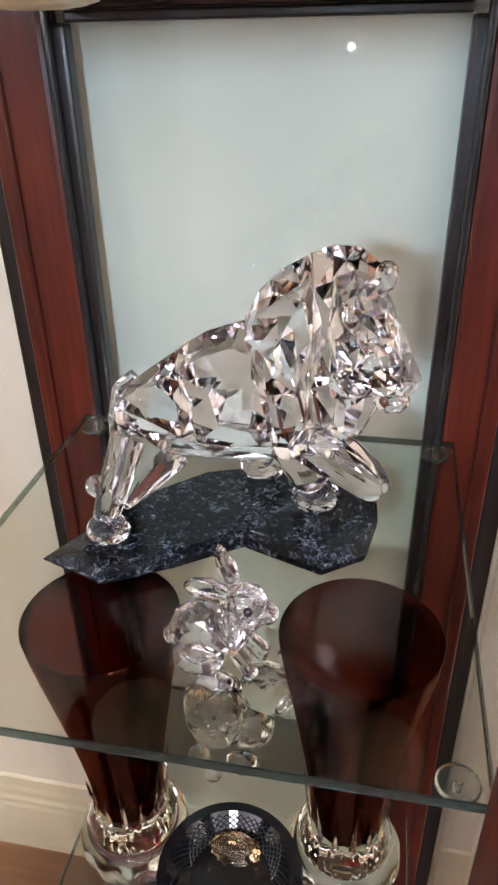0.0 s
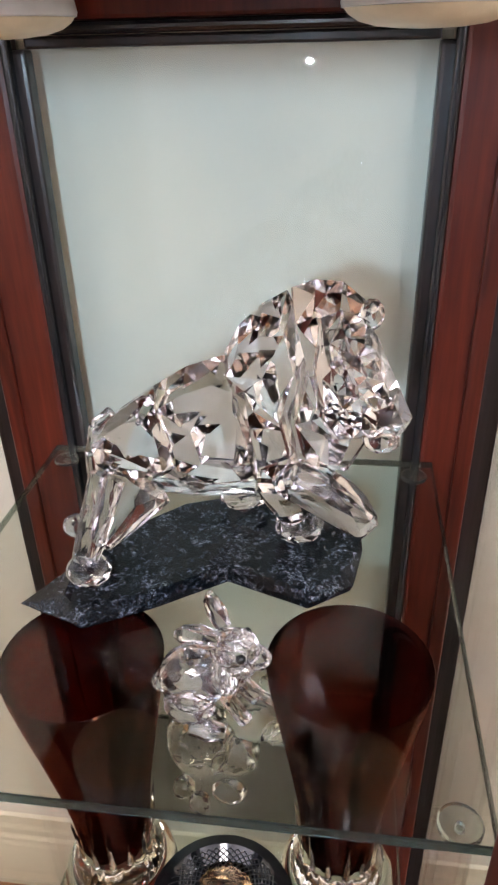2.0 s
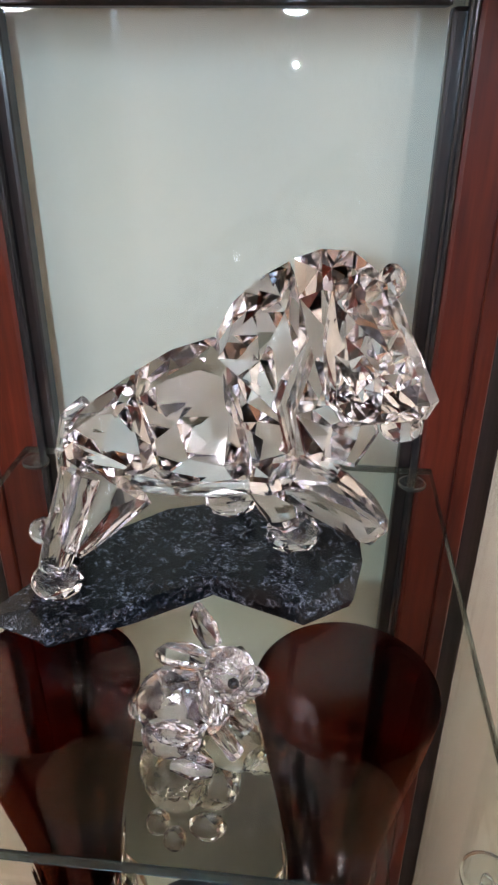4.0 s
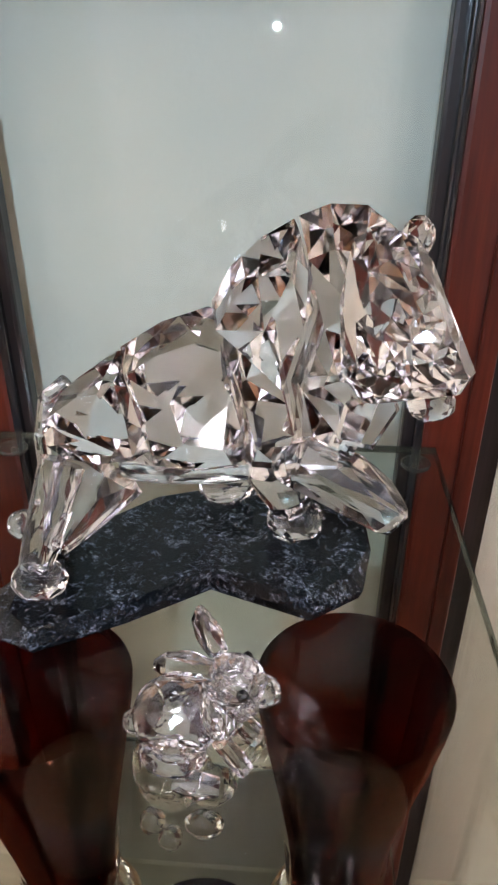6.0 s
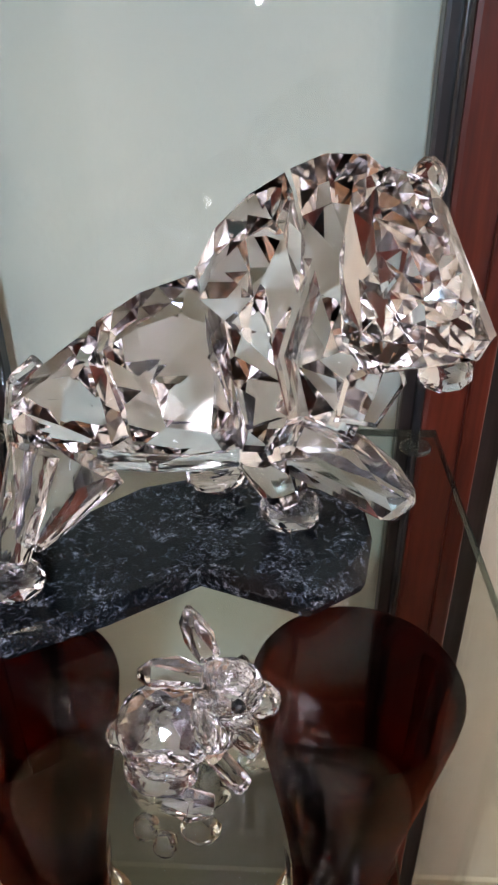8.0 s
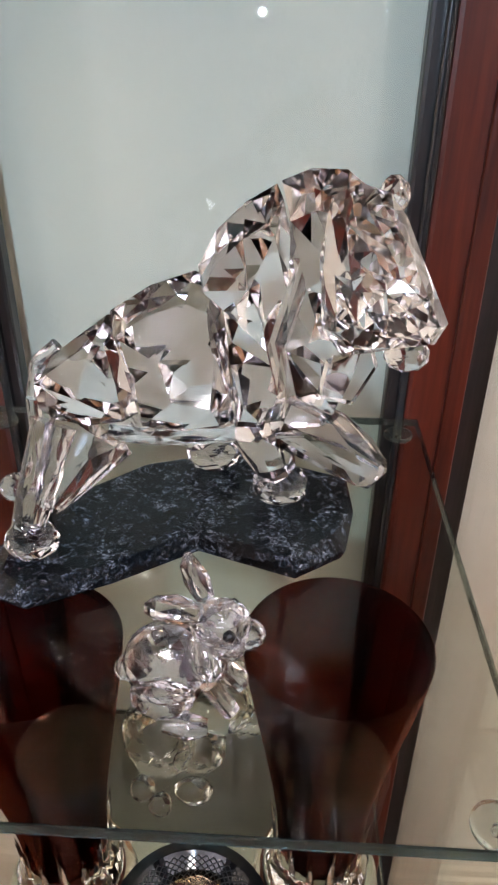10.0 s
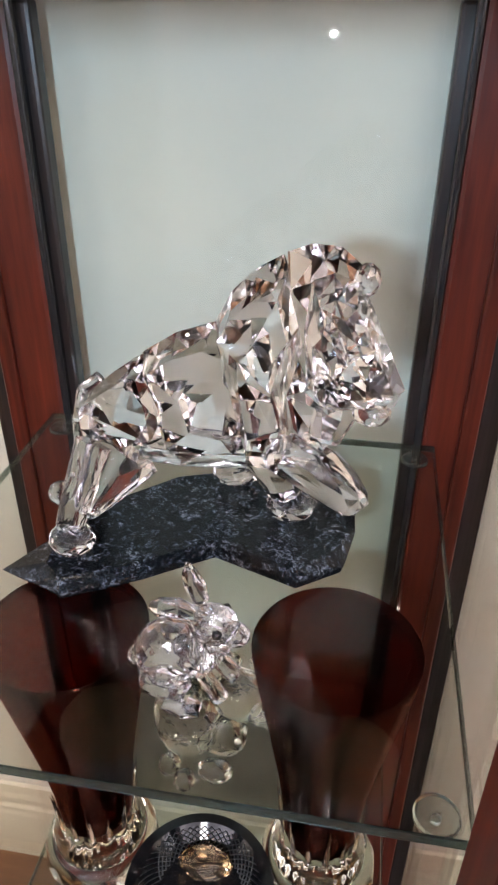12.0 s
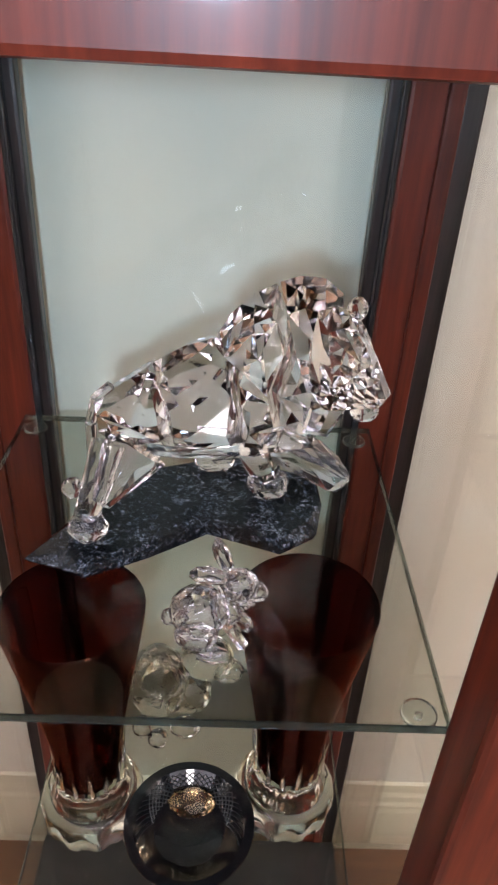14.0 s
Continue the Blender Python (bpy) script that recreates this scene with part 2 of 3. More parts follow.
def cut_block(bm, outline, y, front, back, counts, seed, turn=0.0, rough=(0.08, 0.13), rim=0.80, flatten=11.0):
    """A block of cut crystal: an outline in x and z, swelling to front and back through a steep rim to a few broad facets."""
    rnd = random.Random(seed)
    xs, zs = [p[0] for p in outline], [p[1] for p in outline]
    cx, cz = (min(xs) + max(xs)) / 2, (min(zs) + max(zs)) / 2
    t = bmesh.new()
    edge = [t.verts.new((x, y + turn * (x - cx), z)) for x, z in outline]
    n = len(outline)
    for sign, depth, count, uneven in ((-1, front, counts[0], rough[0]), (1, back, counts[1], rough[1])):
        flat, deep = [], []
        for x, z in outline:
            k = rim + rnd.uniform(-0.012, 0.012)
            flat.append(Vector((cx + (x - cx) * k, cz + (z - cz) * k)))
            deep.append(depth * rnd.uniform(0.66, 0.71))
        ring = [(flat[i], flat[(i + 1) % n]) for i in range(n)]
        tries = 0
        gap = 0.62 * math.sqrt((max(xs) - min(xs)) * (max(zs) - min(zs)) / max(count, 1)) * 0.8
        while len(flat) < n + count and tries < 3000:
            tries += 1
            p = Vector((cx + rnd.uniform(-0.5, 0.5) * 0.72 * (max(xs) - min(xs)), cz + rnd.uniform(-0.5, 0.5) * 0.72 * (max(zs) - min(zs))))
            inside = sum((a.y > p.y) != (b.y > p.y) and p.x < (b.x - a.x) * (p.y - a.y) / (b.y - a.y) + a.x for a, b in ring) % 2
            if inside and min((p - q).length for q in flat) > gap * (1 - tries / 4000):
                flat.append(p)
                deep.append(depth * (1 + rnd.uniform(-1, 1) * uneven))
        co, _, faces, ids, _, _ = geometry.delaunay_2d_cdt(flat, [(i, (i + 1) % n) for i in range(n)], [], 1, 1e-6, True)
        made = []
        for c, own in zip(co, ids):
            made.append(t.verts.new((c.x, y + turn * (c.x - cx) + sign * deep[own[0]], c.y)))
        where = {own[0]: v for own, v in zip(ids, made)}
        for f in faces:
            t.faces.new([made[i] for i in f])
        for i in range(n):
            j = (i + 1) % n
            t.faces.new((edge[i], edge[j], where[i]))
            t.faces.new((edge[j], where[j], where[i]))
    bmesh.ops.dissolve_limit(t, angle_limit=math.radians(flatten), verts=t.verts, edges=t.edges)
    bmesh.ops.recalc_face_normals(t, faces=t.faces)
    copy = {v: bm.verts.new(v.co) for v in t.verts}
    for f in t.faces:
        bm.faces.new([copy[v] for v in f.verts])
    t.free()


def ball_gem(bm, c, r, n=60, seed=1, stretch=(1, 1, 1), flatten=3.0, mat=0, uneven=0.0):
    """A round crystal cut with n corners spread evenly over it."""
    rnd = random.Random(seed)
    pts = []
    for i in range(n):
        z = 1 - 2 * (i + 0.5) / n
        a = i * 2.39996 + rnd.uniform(-0.15, 0.15)
        q = math.sqrt(1 - z * z)
        pts.append(Vector(c) + Vector((q * math.cos(a) * stretch[0], q * math.sin(a) * stretch[1], z * stretch[2])) * (r * (1 - rnd.uniform(0, uneven))))
    hull_into(bm, pts, flatten, mat)


def thing(name, label, category, kind="", group=""):
    return tagged(new(name), label, category, group, kind)


# ---- the room ----
WALL_Y, FLOOR_Z, CEIL_Z = 0.602, -0.86, 1.50
XL, XR, YB = -2.0, 1.9, -2.5


def structure(name, dims, mat, label):
    ob = box_part(name, dims, mat, None, "", 0)
    return tagged(ob, label, name.split("_")[0], "", "structure")


structure("wall_north", (XL - 0.1, XR + 0.1, WALL_Y, WALL_Y + 0.1, FLOOR_Z, CEIL_Z), M_WALL, "cream painted plaster wall behind the display cabinet")
structure("wall_west", (XL - 0.1, XL, YB - 0.1, WALL_Y, FLOOR_Z, CEIL_Z), M_WALL, "cream painted plaster side wall of the room")
structure("wall_east", (XR, XR + 0.1, YB - 0.1, WALL_Y, FLOOR_Z, CEIL_Z), M_WALL, "cream painted plaster side wall of the room")
structure("floor", (XL - 0.1, XR + 0.1, YB - 0.1, WALL_Y + 0.1, FLOOR_Z - 0.05, FLOOR_Z), M_FLOOR, "reddish brown wooden floor of the room")
structure("ceiling", (XL - 0.1, XR + 0.1, YB - 0.1, WALL_Y + 0.1, CEIL_Z, CEIL_Z + 0.05), M_CEIL, "white painted ceiling of the room")
structure("wall_south", (XL - 0.1, XR + 0.1, YB - 0.1, YB, FLOOR_Z, CEIL_Z), M_ROOM, "off-white painted plaster wall facing the display cabinet")

# skirting with a stepped moulding along the back wall
bm = bmesh.new()
prof = [(0, 0), (0.011, 0), (0.011, 0.110), (0.0095, 0.120), (0.0095, 0.127), (0.007, 0.135), (0.007, 0.148), (0.005, 0.158), (0.004, 0.176), (0, 0.18)]
rows = [[bm.verts.new((x, WALL_Y - d, FLOOR_Z + z)) for d, z in prof] for x in (XL, XR)]
for i in range(len(prof)):
    j = (i + 1) % len(prof)
    bm.faces.new((rows[0][i], rows[1][i], rows[1][j], rows[0][j]))
bm.faces.new(rows[0])
bm.faces.new(rows[1])
tagged(part("baseboard", bm, M_SKIRT), "cream gloss painted moulded skirting board along the wall", "skirting board", "", "structure")

# ---- the display cabinet ----
IX0, IX1 = -0.2210, 0.0735          # clear width of the back opening
OX0, OX1 = -0.309, 0.154          # outer faces
FY0, FY1 = 0.170, 0.203           # front posts, front to back
BY0, BY1 = 0.562, 0.590           # back posts
TOP_Z, BASE_Z = 0.50, -0.80
cab = thing("display_cabinet", "glossy dark red mahogany display cabinet with glass sides", "cabinet")
for nm, x0, x1, y0, y1 in (("post", IX0 - 0.0690, IX0 - 0.0155, BY0 - 0.004, BY1), ("post", IX1 + 0.0155, IX1 + 0.0610, BY0 - 0.004, BY1)):
    p = box_part(nm, (x0, x1, y0, y1, BASE_Z, TOP_Z), M_MAHOG, cab, "", 0.004)
    # reeded bead on the face of the post
    bm = bmesh.new()
    sx = x1 - 0.008 if x0 > 0 else x0 + 0.008
    box(bm, sx - 0.0075, sx + 0.0075, y0 - 0.004, y0 + 0.002, BASE_Z + 0.01, TOP_Z - 0.01, 0.003, 3)
    part("bead", bm, M_MAHOG, p)
for side, a, b in ((0, IX0 - 0.0155, IX0), (1, IX1, IX1 + 0.0155)):
    s = box_part("glazing_stop", (a, b, BY0 + 0.001, BY0 + 0.018, BASE_Z, 0.3265), M_STOP, cab, "near-black glazing stop", 0.003)
    bm = bmesh.new()
    c = a + 0.0035 if side == 0 else b - 0.0035
    box(bm, c - 0.0035, c + 0.0035, BY0 - 0.007, BY0 + 0.003, BASE_Z + 0.005, 0.3425, 0.0034, 6)
    part("gasket", bm, M_GASKET, s, "shiny black glazing gasket")
# outer dark edges that hold the side panes
for a, b in ((OX0, IX0 - 0.0690), (IX1 + 0.0610, OX1)):
    box_part("side_stop", (a, b, BY0 + 0.004, BY1 - 0.006, BASE_Z, TOP_Z), M_STOP, cab, "near-black side glazing stop", 0.003)
# header over the back pane
box_part("back_rail_lip", (IX0, IX1, BY0 + 0.002, BY1 - 0.006, 0.3265, 0.3345), M_STOP, cab, "dark brown rebate lip", 0.002)
box_part("back_rail_gasket", (IX0 - 0.0155, IX1 + 0.0155, BY0 - 0.006, BY1 - 0.008, 0.335, 0.343), M_GASKET, cab, "shiny black gasket over the pane", 0.003)
box_part("back_rail", (IX0 - 0.0155, IX1 + 0.0155, BY0 - 0.003, BY1, 0.3435, TOP_Z), M_MAHOG, cab, "", 0.003)
bp = box_part("back_pane", (IX0 - 0.008, IX1 + 0.008, BY0 + 0.008, BY0 + 0.012, BASE_Z + 0.02, 0.332), M_BACK_PANE, cab, "clear reflective glass back pane", 0)
# front posts, rail, top and base
for x0, x1 in ((-0.312, -0.250), (0.0920, 0.157)):
    box_part("post", (x0, x1, FY0 - 0.010, FY1, BASE_Z, TOP_Z), M_MAHOG, cab, "", 0.004)
for x0 in (OX0 + 0.006, OX1 - 0.010):
    sp = box_part("side_pane", (x0, x0 + 0.004, FY1 - 0.01, BY0 + 0.02, BASE_Z + 0.02, 0.40), M_PANE, cab, "clear glass side pane", 0)
    box_part("side_rail", (x0 - 0.012, x0 + 0.016, FY1, BY0 - 0.006, 0.401, TOP_Z - 0.001), M_MAHOG, cab, "", 0.003)
box_part("front_rail", (-0.250, 0.0920, FY0 + 0.003, FY1 - 0.003, 0.347, TOP_Z), M_MAHOG, cab, "", 0.004)
box_part("top_board", (-0.355, 0.18, FY0 - 0.03, BY1 + 0.01, TOP_Z + 0.0005, TOP_Z + 0.03), M_MAHOG, cab, "", 0.005)
box_part("inner_top", (-0.29, 0.13, FY1, BY0 - 0.004, 0.425, 0.437), M_MAHOG, cab, "", 0.001)
box_part("base_board", (-0.307, 0.152, FY1 + 0.002, BY0 - 0.006, BASE_Z + 0.001, BASE_Z + 0.025), M_BASE, cab, "", 0.002)
for x in (-0.309, 0.10):
    for y in (FY0 + 0.002, BY0 + 0.002):
        box_part("leg", (x, x + 0.055, y, y + 0.034, FLOOR_Z, BASE_Z - 0.0005), M_MAHOG, cab, "", 0.004)


# glass shelves with polished edges, each on four clear pads
SX0, SX1, SY0, SY1 = -0.247, 0.100, 0.2095, 0.5565


def glass_shelf(z, sx0, sx1, sy0):
    sh = thing("glass_shelf", "clear glass cabinet shelf with greenish polished edges", "shelf", group="shelves in the cabinet")
    t = 0.0058
    box_part("sheet", (sx0 + 0.0015, sx1 - 0.0015, sy0 + 0.0015, SY1 - 0.0015, z - t, z), M_SHELF, sh, "", 0)
    for d in ((sx0, sx1, sy0, sy0 + 0.0013), (sx0, sx1, SY1 - 0.0013, SY1), (sx0, sx0 + 0.0013, sy0 + 0.0014, SY1 - 0.0014), (sx1 - 0.0013, sx1, sy0 + 0.0014, SY1 - 0.0014)):
        box_part("edge", (*d, z - t, z), M_SHELF_EDGE if d[3] < 0.3 else M_SHELF_SIDE, sh, "greenish polished edge", 0)
    for x in (sx0 + 0.013, sx1 - 0.016):
        for y in (sy0 + 0.0155, SY1 - 0.0125):
            bm = bmesh.new()
            lathe(bm, [(0.0105, -0.004), (0.0115, -0.003), (0.0115, -0.001), (0.0105, 0)], 28, (x, y, z - t - 0.0003))
            pad = part("shelf_pad", bm, M_PAD, cab, "clear round shelf pad", True)
            bm = bmesh.new()
            lathe(bm, [(0.0020, -0.0085), (0.0025, -0.0080), (0.0025, -0.0046)], 14, (x, y, z - t))
            part("peg", bm, M_PAD, pad, "small clear shelf peg", True)
    return sh


LOW_Z = -0.369
glass_shelf(0.0, SX0, SX1, SY0)
glass_shelf(LOW_Z, -0.228, 0.094, 0.215)


# cabinet lamps under the top
def puck_lamp(x):
    lamp = thing("puck_lamp", "white round cabinet lamp with a cream domed diffuser, switched off", "lamp", group="lamps in the cabinet top")
    bm = bmesh.new()
    lathe(bm, [(0.0470, 0.4248), (0.0485, 0.3915), (0.0497, 0.3635), (0.0500, 0.3575), (0.0499, 0.3555), (0.0510, 0.3515), (0.0519, 0.3465), (0.0512, 0.3440), (0.0466, 0.3440)], 72, (x, 0.49, 0))
    part("housing", bm, M_WHITE, lamp, "white plastic housing", True)
    bm = bmesh.new()
    lathe(bm, [(0.0498, 0.3437), (0.0470, 0.3405), (0.0410, 0.3370), (0.0317, 0.3345), (0.0186, 0.3330), (0.0056, 0.3325)], 72, (x, 0.49, 0))
    part("diffuser", bm, M_DIFF, lamp, "cream domed diffuser", True)


puck_lamp(0.058)
puck_lamp(-0.2068)


# ---- on the upper shelf ----
STONE_TOP = 0.0155
outline = [(-0.190, 0.340), (-0.172, 0.374), (-0.150, 0.402), (-0.099, 0.453), (-0.040, 0.476), (0.008, 0.456), (0.035, 0.445), (0.037, 0.408), (0.031, 0.379), (0.003, 0.358), (-0.0555, 0.380), (-0.100, 0.348), (-0.144, 0.323)]
bm = bmesh.new()
cx, cy = -0.075, 0.40
bot = [bm.verts.new((x + (cx - x) * 0.02, y + (cy - y) * 0.04, 0.0003)) for x, y in outline]
mid = [bm.verts.new((x, y, 0.0045 if k in (0, 1) else 0.0065 if k > 7 else STONE_TOP - 0.0022)) for k, (x, y) in enumerate(outline)]
top = [bm.verts.new((x + (cx - x) * 0.016, y + (cy - y) * 0.05, STONE_TOP)) for x, y in outline]
top[0].co.x, top[0].co.y = -0.158, 0.3400     # sloping polished facet at the pointed end
top[1].co.x, top[1].co.y = -0.160, 0.3720
top[8].co.x, top[8].co.y = 0.024, 0.3850      # small chamfered corner
n = len(outline)
for a, b in ((bot, mid), (mid, top)):
    for i in range(n):
        bm.faces.new((a[i], a[(i + 1) % n], b[(i + 1) % n], b[i]))
bm.faces.new(top)
bm.faces.new(bot)
tagged(part("stone_plinth", bm, M_STONE), "polished blue-black larvikite slab under the crystal tiger", "stone slab")


def tiger():
    bm = bmesh.new()
    y = 0.386
    P = lambda x, z, dy=0.0: (x + 0.07 * max(0.0, -0.03 - x), y + dy, z)
    # haunch, torso and two shoulder blocks set close to one another
    cut_block(bm, [(-0.1385, 0.098), (-0.1395, 0.115), (-0.1240, 0.1265), (-0.0985, 0.1455), (-0.0925, 0.1440), (-0.0880, 0.116), (-0.0855, 0.0905), (-0.108, 0.0865), (-0.128, 0.091)], 0.386, 0.030, 0.028, (2, 6), 3, rough=(0.06, 0.09), flatten=6.0)
    cut_block(bm, [(-0.0970, 0.1475), (-0.0760, 0.1610), (-0.0535, 0.1690), (-0.0420, 0.1630), (-0.0375, 0.130), (-0.0340, 0.0885), (-0.0600, 0.0840), (-0.0838, 0.0862), (-0.0870, 0.116)], 0.386, 0.034, 0.032, (3, 12), 8, rough=(0.05, 0.075), flatten=5.0)
    cut_block(bm, [(-0.0520, 0.1720), (-0.0430, 0.1885), (-0.0290, 0.2020), (-0.0150, 0.2105), (-0.0120, 0.2040), (-0.0050, 0.176), (-0.0150, 0.138), (-0.0080, 0.110), (-0.0140, 0.0860), (-0.0320, 0.0865), (-0.0358, 0.126), (-0.0400, 0.1610)], 0.383, 0.036, 0.034, (3, 5), 5, -0.10, rough=(0.07, 0.10))
    cut_block(bm, [(-0.0130, 0.2120), (0.0000, 0.2180), (0.0150, 0.2185), (0.0270, 0.2100), (0.0310, 0.172), (0.0250, 0.130), (0.0130, 0.0930), (-0.0122, 0.0865), (-0.0062, 0.110), (-0.0130, 0.138), (-0.0030, 0.176)], 0.374, 0.034, 0.036, (4, 5), 12, -0.30, rough=(0.07, 0.11))
    # head turned towards the front: skull, brow, muzzle, chin and ears
    cut_block(bm, [(0.0055, 0.2185), (0.0150, 0.2240), (0.0255, 0.2215), (0.0315, 0.2140), (0.0370, 0.2025), (0.0435, 0.1900), (0.0490, 0.1790), (0.0455, 0.1700), (0.0295, 0.1655), (0.0135, 0.1580), (0.0050, 0.1680), (0.0025, 0.1950)], 0.3070, 0.020, 0.030, (22, 14), 7, -0.45, rough=(0.13, 0.11), rim=0.78, flatten=3.0)
    ball_gem(bm, (0.0360, 0.2990, 0.1655), 0.0078, 44, 4, (1.15, 0.9, 0.85), 3)
    ball_gem(bm, (0.0290, 0.3260, 0.2170), 0.0068, 40, 13, (0.9, 0.8, 1.15), 3)
    # clear chest plate below the chin
    cut_block(bm, [(0.0050, 0.1290), (0.0215, 0.1265), (0.0310, 0.1460), (0.0270, 0.1570), (0.0085, 0.1480)], 0.332, 0.0045, 0.0045, (0, 0), 21, 0.0, rim=0.88)
    # front legs: one standing under the chest, one raised and reaching ahead
    gem(bm, [(P(-0.022, 0.084, 0.006), 0.017, 0.018), (P(-0.017, 0.062, 0.014), 0.013, 0.014), (P(-0.012, 0.044, 0.022), 0.011, 0.012)], 8, 0.05, 31, 6, up=(1, 0, 0), cuts=1)
    ball_gem(bm, P(-0.0085, 0.0293, 0.027), 0.0155, 46, 6, (1.15, 1, 0.88))
    gem(bm, [((-0.014, 0.364, 0.0975), 0.011, 0.011), ((-0.003, 0.356, 0.1065), 0.0122, 0.0128), ((0.015, 0.345, 0.1040), 0.0122, 0.0122), ((0.0255, 0.338, 0.0975), 0.0115, 0.0115), ((0.0330, 0.333, 0.0905), 0.0100, 0.0100), ((0.0362, 0.331, 0.0880), 0.0060, 0.0062)], 8, 0.035, 33, 5, up=(0, 1, 0), cuts=1)
    # hind legs
    gem(bm, [(P(-0.113, 0.090, -0.018), 0.013, 0.024), (P(-0.127, 0.070, -0.026), 0.011, 0.016), (P(-0.139, 0.050, -0.033), 0.008, 0.008)], 8, 0.05, 41, 4, up=(1, 0, 0), cuts=2)
    gem(bm, [(P(-0.134, 0.092, -0.018), 0.009, 0.013), (P(-0.141, 0.070, -0.027), 0.009, 0.011), (P(-0.153, 0.036, -0.034), 0.008, 0.009)], 8, 0.04, 43, 3, up=(1, 0, 0), cuts=2)
    ball_gem(bm, P(-0.152, 0.0272, -0.034), 0.0135, 46, 8, (1.15, 1.0, 0.86))
    gem(bm, [(P(-0.096, 0.088, 0.018), 0.014, 0.014), (P(-0.078, 0.068, 0.032), 0.011, 0.010), (P(-0.063, 0.046, 0.048), 0.008, 0.008)], 8, 0.05, 45, 4, up=(0, 1, 0), cuts=2)
    ball_gem(bm, P(-0.055, 0.0285, 0.062), 0.0145, 40, 10, (1.25, 0.9, 0.9))
    # belly keel
    gem(bm, [(P(-0.106, 0.083), 0.016, 0.006), (P(-0.074, 0.084), 0.020, 0.007), (P(-0.034, 0.085), 0.018, 0.006)], 8, 0.05, 51, 3, cuts=3)
    # tail: a thin rod down behind the haunch with a ball at its end
    path = [(-0.134, 0.127), (-0.146, 0.118), (-0.151, 0.098), (-0.151, 0.076), (-0.150, 0.059), (-0.155, 0.048), (-0.163, 0.045)]
    for k in range(len(path) - 1):
        a, b = path[k], path[k + 1]
        gem(bm, [(P(*a, 0.002 - 0.002 * k), 0.0042, 0.0042), (P(*b, -0.002 * k), 0.0040, 0.0040)], 9, 0.02, 60 + k, 3, up=(0, 1, 0))
    ball_gem(bm, P(-0.168, 0.045, -0.010), 0.0085, 90, 70, flatten=1)
    ob = part("crystal_tiger", bm, M_CRYSTAL)
    return tagged(ob, "clear faceted cut-crystal tiger striding on a dark stone slab", "figurine")


tiger()


def rabbit():
    bm = bmesh.new()
    y = 0.272
    P = lambda x, z, dy=0.0: (0.89 * (x + 0.044) - 0.041, y + dy * 0.85, (z if z < 0.077 else 0.077 + (z - 0.077) * 0.68) * 0.815 + 0.0003)
    # body, chest, head, muzzle, cheek, haunch and tail, each cut with many small facets
    ball_gem(bm, P(-0.0615, 0.0330), 0.0200, 150, 2, (1.0, 0.88, 0.92), 0.5, uneven=0.03)
    ball_gem(bm, P(-0.0405, 0.040), 0.0132, 100, 4, (0.85, 0.9, 1.15), 0.5, uneven=0.04)
    ball_gem(bm, P(-0.034, 0.066, -0.004), 0.0124, 130, 5, (1.10, 0.92, 0.90), 0.5, uneven=0.045)
    ball_gem(bm, P(-0.0215, 0.0615, -0.006), 0.0076, 90, 6, (1.1, 0.95, 0.88), 0.5, uneven=0.04)
    ball_gem(bm, P(-0.0300, 0.0580, -0.012), 0.0070, 80, 9, (1.1, 0.8, 0.85), 0.5, uneven=0.04)
    ball_gem(bm, P(-0.063, 0.0190, -0.012), 0.0125, 100, 7, (1.2, 0.75, 0.95), 0.5, uneven=0.04)
    ball_gem(bm, P(-0.0835, 0.021, 0.004), 0.0062, 74, 8, (1, 1, 1), 0.5, uneven=0.04)
    # ears: one upright, one laid back
    gem(bm, [(P(-0.042, 0.077, 0.003), 0.0045, 0.0035), (P(-0.046, 0.092, 0.005), 0.0058, 0.0042), (P(-0.049, 0.105, 0.006), 0.0045, 0.0033), (P(-0.050, 0.114, 0.007), 0.0015, 0.0015)], 8, 0.03, 11, 3, up=(0, 1, 0))
    gem(bm, [(P(-0.043, 0.076, -0.008), 0.0045, 0.0035), (P(-0.053, 0.083, -0.010), 0.0078, 0.0045), (P(-0.063, 0.086, -0.012), 0.0060, 0.0038), (P(-0.068, 0.086, -0.012), 0.002, 0.002)], 8, 0.03, 12, 3)
    # paws
    gem(bm, [(P(-0.062, 0.0065, -0.019), 0.004, 0.004), (P(-0.050, 0.0062, -0.020), 0.0065, 0.0058), (P(-0.040, 0.0055, -0.020), 0.004, 0.004)], 8, 0.04, 14, 3)
    gem(bm, [(P(-0.040, 0.028, -0.010), 0.0042, 0.0042), (P(-0.034, 0.016, -0.010), 0.0036, 0.0036), (P(-0.029, 0.0068, -0.010), 0.0044, 0.0044)], 8, 0.04, 15, 3, up=(0, 1, 0))
    gem(bm, [(P(-0.038, 0.026, 0.009), 0.005, 0.005), (P(-0.031, 0.013, 0.009), 0.0045, 0.0045), (P(-0.024, 0.0066, 0.009), 0.005, 0.005)], 8, 0.04, 16, 3, up=(0, 1, 0))
    for s in (-1, 1):
        ball_gem(bm, P(-0.0290, 0.0730 if s < 0 else 0.0660, -0.004 + 0.0146 * s), 0.0026, 40, 20, flatten=1, mat=1)
    ob = part("crystal_rabbit", bm, (M_LEAD, M_EYE))
    return tagged(ob, "small faceted crystal rabbit with black bead eyes on glass shelf", "figurine")


rabbit()


